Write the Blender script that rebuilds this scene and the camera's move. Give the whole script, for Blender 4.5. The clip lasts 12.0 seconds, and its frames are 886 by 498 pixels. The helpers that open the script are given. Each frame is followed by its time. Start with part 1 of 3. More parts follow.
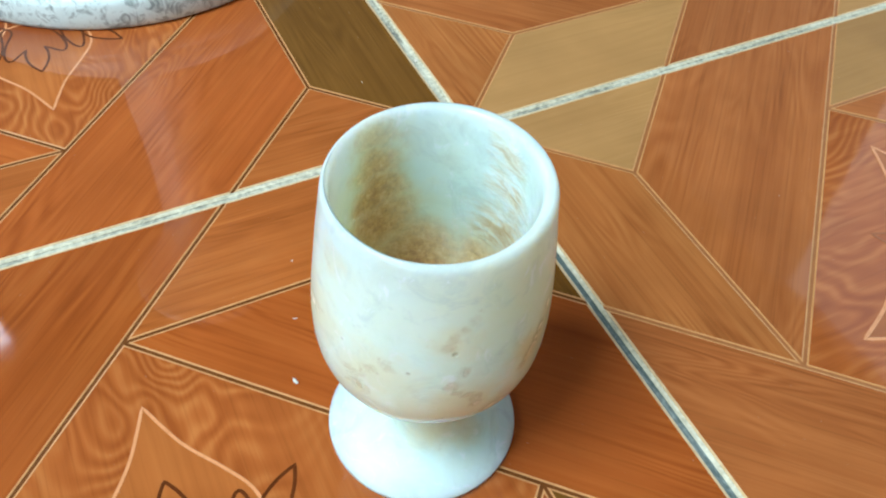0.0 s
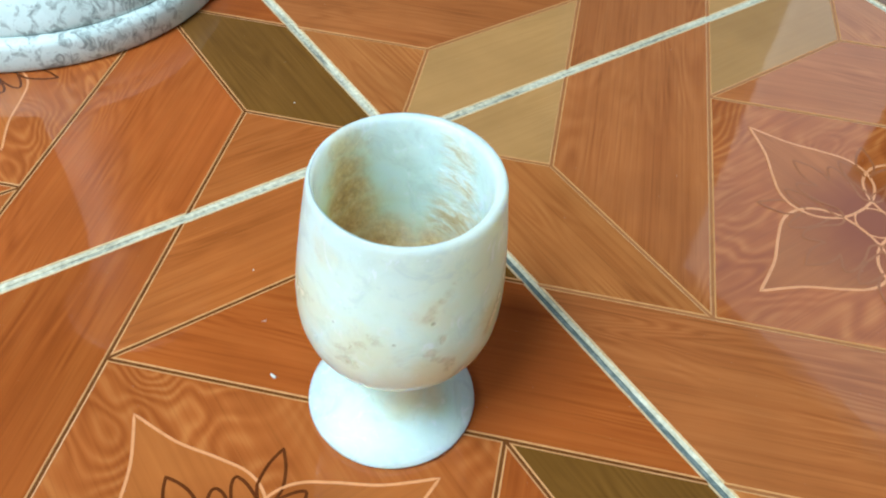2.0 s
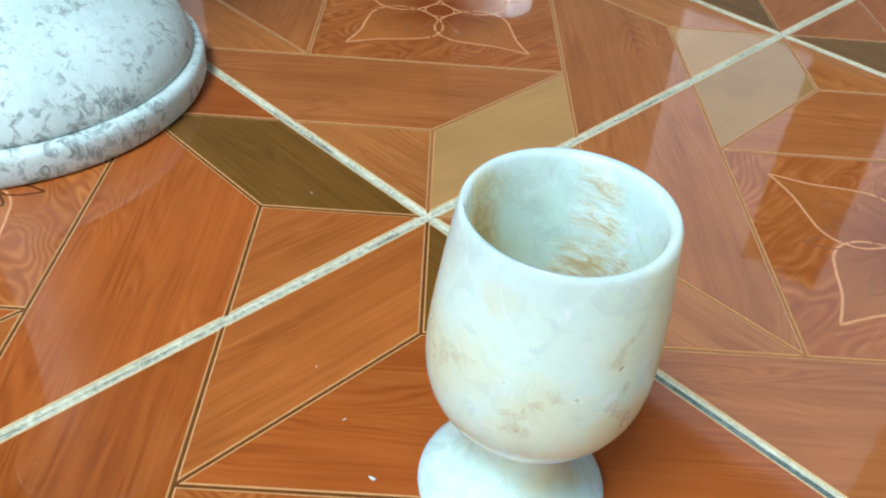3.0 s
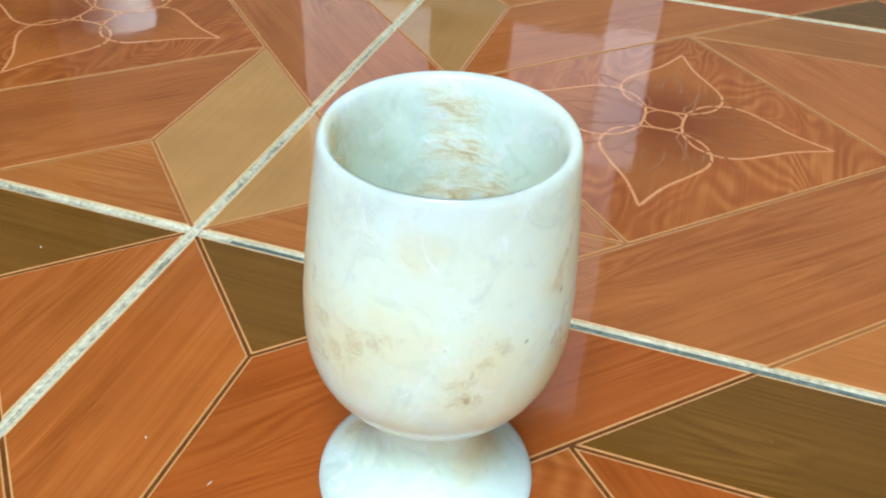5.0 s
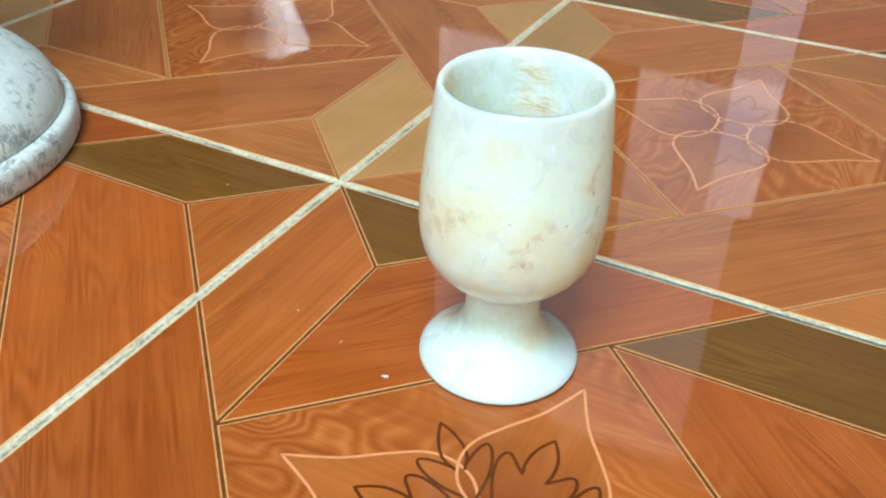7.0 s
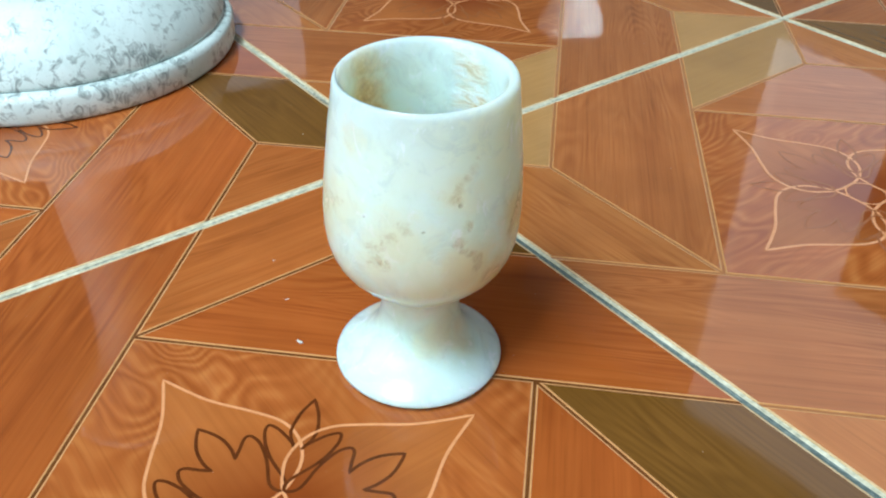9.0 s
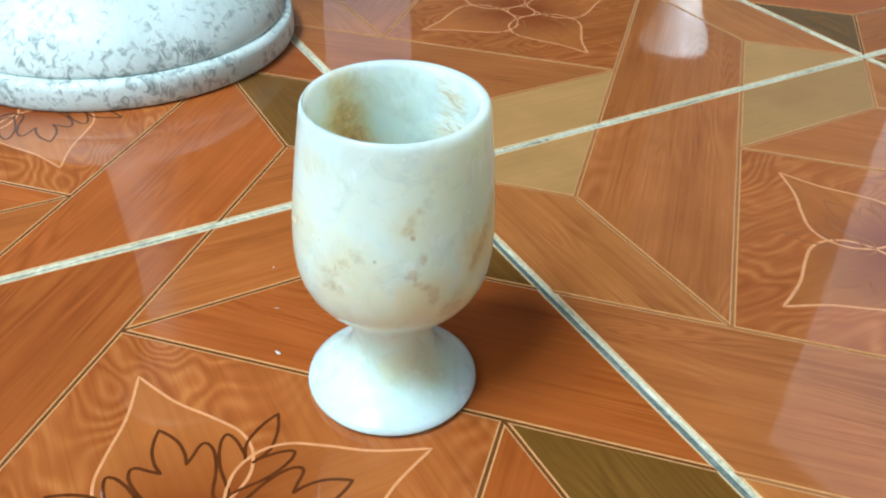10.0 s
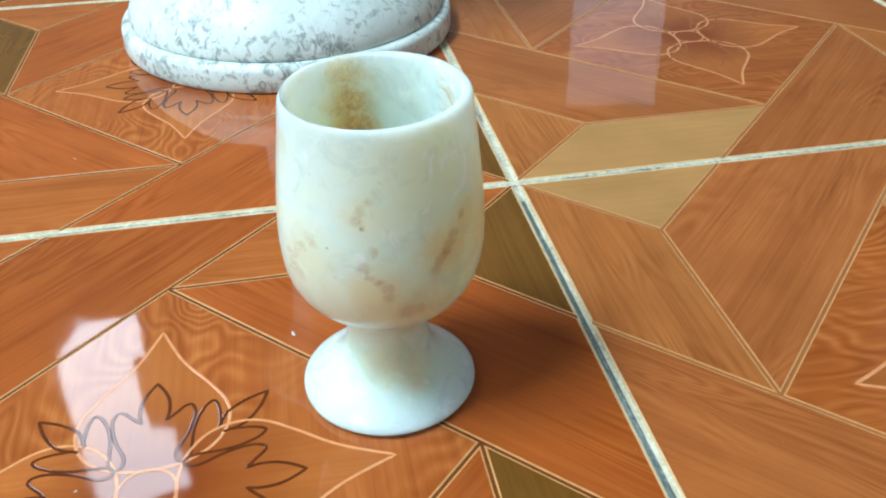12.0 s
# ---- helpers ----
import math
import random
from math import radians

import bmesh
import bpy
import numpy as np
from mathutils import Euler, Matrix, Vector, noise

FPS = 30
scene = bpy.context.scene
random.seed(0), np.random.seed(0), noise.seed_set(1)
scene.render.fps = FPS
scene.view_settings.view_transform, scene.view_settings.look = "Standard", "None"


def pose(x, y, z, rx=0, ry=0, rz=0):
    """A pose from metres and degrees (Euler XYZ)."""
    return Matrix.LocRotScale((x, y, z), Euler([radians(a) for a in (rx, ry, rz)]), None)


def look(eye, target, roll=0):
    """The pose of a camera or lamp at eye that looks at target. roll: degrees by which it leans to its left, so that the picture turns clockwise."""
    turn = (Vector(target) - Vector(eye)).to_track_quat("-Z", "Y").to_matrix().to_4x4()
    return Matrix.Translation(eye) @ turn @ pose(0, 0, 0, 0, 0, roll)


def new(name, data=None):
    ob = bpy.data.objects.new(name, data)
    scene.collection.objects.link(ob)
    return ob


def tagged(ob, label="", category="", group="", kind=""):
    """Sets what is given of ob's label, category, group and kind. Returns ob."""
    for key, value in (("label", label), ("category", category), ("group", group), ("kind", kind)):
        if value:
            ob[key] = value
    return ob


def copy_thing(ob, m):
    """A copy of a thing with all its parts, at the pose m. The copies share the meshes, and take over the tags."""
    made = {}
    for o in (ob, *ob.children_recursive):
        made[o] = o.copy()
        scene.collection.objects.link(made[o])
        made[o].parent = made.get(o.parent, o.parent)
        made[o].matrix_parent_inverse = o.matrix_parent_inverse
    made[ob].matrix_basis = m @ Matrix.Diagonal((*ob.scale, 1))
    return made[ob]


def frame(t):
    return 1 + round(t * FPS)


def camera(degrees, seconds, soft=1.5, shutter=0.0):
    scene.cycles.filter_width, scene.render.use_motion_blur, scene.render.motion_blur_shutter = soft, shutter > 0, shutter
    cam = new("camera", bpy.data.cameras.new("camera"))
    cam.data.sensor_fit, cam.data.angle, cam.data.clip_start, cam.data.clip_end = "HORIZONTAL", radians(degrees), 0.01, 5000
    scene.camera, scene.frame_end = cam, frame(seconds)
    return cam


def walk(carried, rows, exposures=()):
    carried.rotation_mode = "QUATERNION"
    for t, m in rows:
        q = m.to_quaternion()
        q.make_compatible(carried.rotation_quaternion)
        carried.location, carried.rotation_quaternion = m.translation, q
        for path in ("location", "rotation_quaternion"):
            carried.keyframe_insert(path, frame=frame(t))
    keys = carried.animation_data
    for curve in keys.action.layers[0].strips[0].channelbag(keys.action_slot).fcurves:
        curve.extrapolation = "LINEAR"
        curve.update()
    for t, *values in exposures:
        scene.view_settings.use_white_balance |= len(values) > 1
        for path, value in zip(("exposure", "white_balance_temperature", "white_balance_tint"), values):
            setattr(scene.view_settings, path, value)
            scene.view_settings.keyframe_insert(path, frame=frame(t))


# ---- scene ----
cam = camera(53.5, 12.0, soft=2.05)
PATH = [
    (0, (0.319, -0.182, 0.319), (-0.838, 0.444, -1.188), 3.5),
    (0.5, (0.322, -0.195, 0.318), (-0.793, 0.479, -1.199), 4.2),
    (1, (0.318, -0.188, 0.313), (-0.768, 0.544, -1.198), 5.2),
    (1.5, (0.335, -0.203, 0.31), (-0.701, 0.551, -1.225), 6.3),
    (2, (0.34, -0.221, 0.346), (-0.727, 0.61, -1.128), 5.4),
    (2.5, (0.32, -0.256, 0.316), (-0.792, 0.719, -1.031), 4.3),
    (3, (0.281, -0.284, 0.297), (-0.789, 0.854, -0.952), 4.8),
    (3.5, (0.263, -0.274, 0.265), (-0.576, 1.021, -1.008), 5.4),
    (3.7, (0.256, -0.262, 0.256), (-0.46, 1.074, -1.049), 5.6),
    (5.3, (0.215, -0.313, 0.255), (-0.255, 1.223, -0.937), 2.3),
    (5.5, (0.217, -0.339, 0.258), (-0.276, 1.199, -0.921), 2.2),
    (6, (0.234, -0.364, 0.269), (-0.311, 1.18, -0.88), 2.0),
    (6.5, (0.239, -0.384, 0.277), (-0.36, 1.146, -0.863), 1.9),
    (7, (0.275, -0.395, 0.281), (-0.472, 1.07, -0.858), 1.3),
    (7.2, (0.289, -0.394, 0.286), (-0.534, 1.026, -0.856), 0.9),
    (8.8, (0.39, -0.291, 0.279), (-0.851, 0.747, -0.897), 1.0),
    (9, (0.398, -0.275, 0.279), (-0.877, 0.719, -0.899), 1.2),
    (9.5, (0.417, -0.245, 0.281), (-0.936, 0.624, -0.909), 1.2),
    (10, (0.416, -0.223, 0.285), (-0.985, 0.577, -0.896), 1.8),
    (10.5, (0.428, -0.207, 0.289), (-1.047, 0.485, -0.871), 2.1),
    (11, (0.434, -0.189, 0.287), (-1.108, 0.352, -0.866), 1.4),
    (11.5, (0.44, -0.156, 0.284), (-1.137, 0.267, -0.871), -0.0),
    (12, (0.445, -0.126, 0.271), (-1.172, 0.169, -0.868), -0.9),
]
walk(cam, [(t, look(eye, target, roll)) for t, eye, target, roll in PATH], exposures=[(0.0, 0.18, 5850, 9.5), (2.0, 0.18, 5850, 9.5), (3.5, 0.11, 5800, 8.5), (5.4, 0.17, 6350, 13.5), (7.2, 0.22, 6350, 13.5), (8.8, 0.18, 5900, 9.3), (12.0, 0.26, 5900, 9.3)])

# ---- daylight ----
world = bpy.data.worlds.new("daylight")
scene.world = world
world.use_nodes = True
wn = world.node_tree
sky = wn.nodes.new("ShaderNodeTexSky")
sky.sky_type = "NISHITA"
sky.sun_disc = False
sky.sun_elevation = radians(67)
sky.sun_rotation = radians(29)
wn.nodes["Background"].inputs["Strength"].default_value = 0.02
wn.links.new(sky.outputs["Color"], wn.nodes["Background"].inputs["Color"])
sun = new("sun", bpy.data.lights.new("sun", "SUN"))
sun.data.energy, sun.data.angle, sun.data.color = 3.0, radians(0.5), (1.0, 0.95, 0.88)
sun.matrix_world = look((1.0, 1.8, 5), (0, 0, 0))
# area lamps stand in for daylight at the open side, windows and doorway
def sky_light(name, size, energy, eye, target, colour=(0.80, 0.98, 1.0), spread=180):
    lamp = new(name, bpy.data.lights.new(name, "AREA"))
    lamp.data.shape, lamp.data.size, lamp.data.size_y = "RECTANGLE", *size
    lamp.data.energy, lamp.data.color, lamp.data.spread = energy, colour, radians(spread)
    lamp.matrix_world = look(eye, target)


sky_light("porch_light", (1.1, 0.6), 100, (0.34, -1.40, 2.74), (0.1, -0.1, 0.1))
# low fill lamp, added to brighten the goblet's sides
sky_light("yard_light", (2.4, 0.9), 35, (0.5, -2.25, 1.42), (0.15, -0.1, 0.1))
# narrow lamp added to lift the vase's mirror image
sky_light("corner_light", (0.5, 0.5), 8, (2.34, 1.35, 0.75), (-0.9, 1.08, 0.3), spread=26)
sky_light("slit_light", (0.35, 0.90), 8.5, (-2.37, -0.985, 2.24), (0, -0.2, 0.3), (0.82, 0.93, 1.0))
sky_light("side_light", (0.33, 0.95), 0.6, (-2.34, 1.0, 0.65), (0, 0.5, 0.5), (0.76, 0.88, 1.0))
sky_light("door_light", (1.24, 1.82), 6.4, (-0.58, 2.46, 1.81), (-0.45, 0, 1.81), (0.90, 0.95, 1.0))
sky_light("gap_light", (0.16, 1.35), 0.55, (-0.03, 2.44, 0.70), (0.0, 0, 0.6), (0.76, 0.88, 1.0))


# ---- materials ----
class Nodes:
    """A material's node tree with a Principled shader."""

    def __init__(self, name, rough=0.5, **more):
        self.mat = bpy.data.materials.new(name)
        self.mat.use_nodes = True
        self.tree = self.mat.node_tree
        self.shader = self.tree.nodes["Principled BSDF"]
        self.set(self.shader, "Roughness", rough)
        for key, value in more.items():
            self.set(self.shader, key.replace("_", " "), value)

    def set(self, node, socket, value):
        if isinstance(value, bpy.types.NodeSocket):
            self.tree.links.new(value, node.inputs[socket])
        else:
            node.inputs[socket].default_value = value

    def add(self, kind, **sockets):
        node = self.tree.nodes.new(kind)
        for key, value in sockets.items():
            self.set(node, key.replace("_", " "), value)
        return node

    def coords(self, scale=(1, 1, 1), shuffle=0.0):
        at = self.add("ShaderNodeTexCoord").outputs["Object"]
        if shuffle:
            rnd = self.add("ShaderNodeObjectInfo").outputs["Random"]
            mul = self.add("ShaderNodeVectorMath")
            mul.operation = "SCALE"
            mul.inputs[0].default_value = (1.0, 0.7, 0.0)
            self.tree.links.new(self.math("MULTIPLY", rnd, shuffle), mul.inputs["Scale"])
            plus = self.add("ShaderNodeVectorMath")
            self.tree.links.new(at, plus.inputs[0])
            self.tree.links.new(mul.outputs[0], plus.inputs[1])
            at = plus.outputs[0]
        return self.add("ShaderNodeMapping", Vector=at, Scale=scale).outputs[0]

    def noise(self, vector, scale, detail=4, rough=0.55, distortion=0.0):
        return self.add("ShaderNodeTexNoise", Vector=vector, Scale=scale, Detail=detail, Roughness=rough, Distortion=distortion).outputs["Fac"]

    def math(self, op, a, b=0.0, clamp=False):
        node = self.add("ShaderNodeMath")
        node.operation, node.use_clamp = op, clamp
        self.set(node, 0, a)
        self.set(node, 1, b)
        return node.outputs[0]

    def ramp(self, fac, *stops):
        node = self.add("ShaderNodeValToRGB", Fac=fac)
        el = node.color_ramp.elements
        while len(el) < len(stops):
            el.new(0.5)
        for e, (pos, col) in zip(el, stops):
            e.position = pos
            e.color = (*col, 1) if not isinstance(col, float) else (col, col, col, 1)
        return node.outputs["Color"]

    def mix(self, fac, a, b, blend="MIX"):
        node = self.add("ShaderNodeMix")
        node.data_type, node.blend_type = "RGBA", blend
        self.set(node, 0, fac)
        for i, c in ((6, a), (7, b)):
            self.set(node, i, (*c, 1) if isinstance(c, tuple) else c)
        return node.outputs[2]

    def colour(self, value):
        self.set(self.shader, "Base Color", (*value, 1) if isinstance(value, tuple) else value)
        return self

    def bump(self, height, strength=0.2, distance=0.001):
        node = self.add("ShaderNodeBump", Height=height, Strength=strength, Distance=distance)
        self.set(self.shader, "Normal", node.outputs[0])
        return self


def wood(name, dark, mid, light, swirl=False, grain=0.65, heart=False):
    """Glazed wood print: streaks along the piece's own x axis."""
    n = Nodes(name, 0.07, Specular_IOR_Level=0.5)
    fine = n.noise(n.coords((7, 330, 1), 9), 1.0, 5, 0.6, 0.3)
    broad = n.noise(n.coords((4, 75, 1), 5), 1.0, 4, 0.55, 0.5)
    cloud = n.noise(n.coords((1, 1, 1), 3), 14, 3)
    fac = n.math("ADD", n.math("MULTIPLY", fine, 0.4), n.math("MULTIPLY", broad, 0.6))
    if swirl:
        rings = n.noise(n.coords((9, 17, 1), 4), 1.0, 2, 0.4, 0.4)
        bands = n.math("SINE", n.math("MULTIPLY", rings, 150.0))
        where = n.ramp(n.noise(n.coords((1, 1, 1), 7), 11, 2), (0.38, 0.15), (0.56, 1.0))
        fac = n.math("ADD", fac, n.math("MULTIPLY", n.math("MULTIPLY", bands, where), 0.15))
    else:
        rings = n.noise(n.coords((3, 26, 1), 6), 1.0, 2, 0.45, 0.5)
        bands = n.math("SINE", n.math("MULTIPLY", rings, 150.0))
        where = n.ramp(n.noise(n.coords((1, 1, 1), 8), 16, 2), (0.45, 0.0), (0.62, 1.0))
        fac = n.math("ADD", fac, n.math("MULTIPLY", n.math("MULTIPLY", bands, where), 0.10))
    base = n.ramp(fac, (0.28, dark), (0.5, mid), (0.74, light))
    pores = n.ramp(n.noise(n.coords((9, 640, 1), 6), 1.0, 4, 0.7, 0.3), (0.51, 1.0), (0.70, 0.68))
    base = n.mix(grain, base, pores, "MULTIPLY")
    shade = n.ramp(cloud, (0.3, 0.82), (0.7, 1.03))
    base = n.mix(1.0, base, shade, "MULTIPLY")
    rnd = n.add("ShaderNodeObjectInfo").outputs["Random"]
    base = n.mix(1.0, base, n.ramp(rnd, (0.0, 0.88), (1.0, 1.1)), "MULTIPLY")
    if heart:
        far = n.add("ShaderNodeVectorMath", Vector=n.coords())
        far.operation = "LENGTH"
        warm = n.math("ADD", far.outputs["Value"], n.math("MULTIPLY", n.math("SUBTRACT", cloud, 0.5), 0.03))
        base = n.mix(n.ramp(n.math("MULTIPLY", warm, 10.0), (0.18, 1.0), (0.58, 0.0)), base, (0.235, 0.048, 0.009))
    dust = n.ramp(n.noise(n.coords((1, 1, 1), 4), 520, 2, 0.5), (0.755, 0.0), (0.80, 0.35))
    base = n.mix(dust, base, (0.62, 0.52, 0.42))
    n.colour(base)
    smear = n.noise(n.coords((1, 1, 1), 0), 35, 4)
    n.set(n.shader, "Roughness", n.ramp(smear, (0.35, 0.030), (0.75, 0.065)))
    n.bump(n.noise(n.coords((1, 1, 1), 2), 28, 2), 0.02, 0.004)
    return n.mat


def plain(name, low, high, scale=60, rough=0.5, bump=0.0, **more):
    n = Nodes(name, rough, **more)
    f = n.noise(n.coords(), scale, 5)
    n.colour(n.ramp(f, (0.3, low), (0.7, high)))
    if bump:
        n.bump(n.noise(n.coords(), scale * 3, 3), bump, 0.001)
    return n.mat


M = {
    "orange": wood("glazed_orange_wood", (0.29, 0.070, 0.013), (0.405, 0.107, 0.021), (0.47, 0.140, 0.031)),
    "red": wood("glazed_red_wood", (0.29, 0.060, 0.010), (0.40, 0.091, 0.016), (0.47, 0.124, 0.023), grain=0.5),
    "olive": wood("glazed_olive_wood", (0.125, 0.050, 0.009), (0.168, 0.068, 0.012), (0.205, 0.085, 0.016), grain=0.5),
    "centre": wood("glazed_swirled_wood", (0.33, 0.076, 0.015), (0.42, 0.108, 0.022), (0.54, 0.172, 0.042), True, grain=0.5),
    "petal": wood("glazed_petal_wood", (0.36, 0.098, 0.020), (0.43, 0.122, 0.026), (0.49, 0.15, 0.034), grain=0.4, heart=True),
    "orange_pale": wood("glazed_tan_wood", (0.33, 0.092, 0.021), (0.43, 0.136, 0.033), (0.51, 0.178, 0.047)),
    "red_pale": wood("glazed_brown_wood", (0.32, 0.084, 0.020), (0.42, 0.124, 0.031), (0.50, 0.160, 0.044)),
    "olive_pale": wood("glazed_ochre_wood", (0.41, 0.200, 0.066), (0.44, 0.218, 0.074), (0.47, 0.236, 0.083), grain=0.25),
    "rim": plain("tan_print_line", (0.49, 0.21, 0.070), (0.62, 0.30, 0.11), 200, 0.3),
    "groove": plain("dark_print_line", (0.12, 0.038, 0.010), (0.18, 0.058, 0.015), 150, 0.25, Specular_IOR_Level=0.2),
    "groove_pale": plain("brown_print_line", (0.31, 0.105, 0.029), (0.38, 0.135, 0.038), 150, 0.3),
    "dark_line": plain("brown_drawn_line", (0.085, 0.020, 0.005), (0.13, 0.032, 0.008), 150, 0.05),
    "soft_line": plain("soft_brown_line", (0.27, 0.080, 0.021), (0.33, 0.10, 0.028), 150, 0.04),
    "petal_line": plain("pink_print_line", (0.60, 0.235, 0.090), (0.72, 0.30, 0.125), 200, 0.06),
    "edge": plain("cream_tile_edge", (0.58, 0.36, 0.16), (0.74, 0.52, 0.29), 180, 0.35),
}


def grout_material(name, dirty, low, high):
    """Grout, worn pale or filled with dirt, in streaks along the joint (its x axis)."""
    n = Nodes(name, 0.65)
    g = n.noise(n.coords((1, 1, 1), 5), 420, 4, 0.6)
    along = n.noise(n.coords((34, 420, 1), 5), 1.0, 4, 0.65, 0.4)
    wet = n.noise(n.coords((1, 1, 1), 5), 14, 3)
    f = n.math("ADD", n.math("MULTIPLY", along, 0.65), n.math("MULTIPLY", g, 0.35))
    f = n.math("SUBTRACT", f, n.math("MULTIPLY", n.ramp(wet, (0.42, 0.0), (0.6, 1.0)), 0.12))
    base = n.ramp(f, (dirty, low), (dirty + 0.18, high), (dirty + 0.36, (0.70, 0.64, 0.50)))
    n.colour(n.mix(1.0, base, n.ramp(g, (0.3, 0.75), (0.7, 1.12)), "MULTIPLY"))
    n.bump(g, 0.5, 0.001)
    return n.mat


M["grout_dirt"] = grout_material("dark_grout_dirt", 0.41, (0.10, 0.125, 0.115), (0.26, 0.285, 0.26))
M["grout_worn"] = grout_material("patchy_grout_dirt", 0.29, (0.17, 0.165, 0.135), (0.56, 0.52, 0.40))
M["grout"] = grout_material("weathered_grout", 0.22, (0.28, 0.26, 0.20), (0.58, 0.51, 0.36))


def stain(n, spots, vector, warp=0.010):
    """A 0..1 mask of ragged blots: (x, y, z, radius, strength) in the object's metres."""
    wob = n.add("ShaderNodeTexNoise", Vector=vector, Scale=75.0, Detail=5.0, Roughness=0.65).outputs["Color"]
    off = n.add("ShaderNodeVectorMath")
    off.operation = "SUBTRACT"
    n.set(off, 0, wob)
    off.inputs[1].default_value = (0.5, 0.5, 0.5)
    amp = n.add("ShaderNodeVectorMath")
    amp.operation = "SCALE"
    n.set(amp, 0, off.outputs[0])
    amp.inputs["Scale"].default_value = warp * 3
    moved = n.add("ShaderNodeVectorMath")
    n.set(moved, 0, vector)
    n.set(moved, 1, amp.outputs[0])
    total = None
    for x, y, z, r, s in spots:
        dist = n.add("ShaderNodeVectorMath")
        dist.operation = "DISTANCE"
        n.set(dist, 0, moved.outputs[0])
        dist.inputs[1].default_value = (x, y, z)
        m = n.add("ShaderNodeMapRange", Value=dist.outputs["Value"])
        m.interpolation_type = "SMOOTHSTEP"
        m.inputs["From Min"].default_value, m.inputs["From Max"].default_value = r * 0.15, r
        m.inputs["To Min"].default_value, m.inputs["To Max"].default_value = s, 0.0
        total = m.outputs[0] if total is None else n.math("MAXIMUM", total, m.outputs[0])
    return total


def around(az, z, r):
    return r * math.cos(radians(az)) + z * LEAN[0], r * math.sin(radians(az)) + z * LEAN[1], z


LEAN = (0.0231, 0.0065)


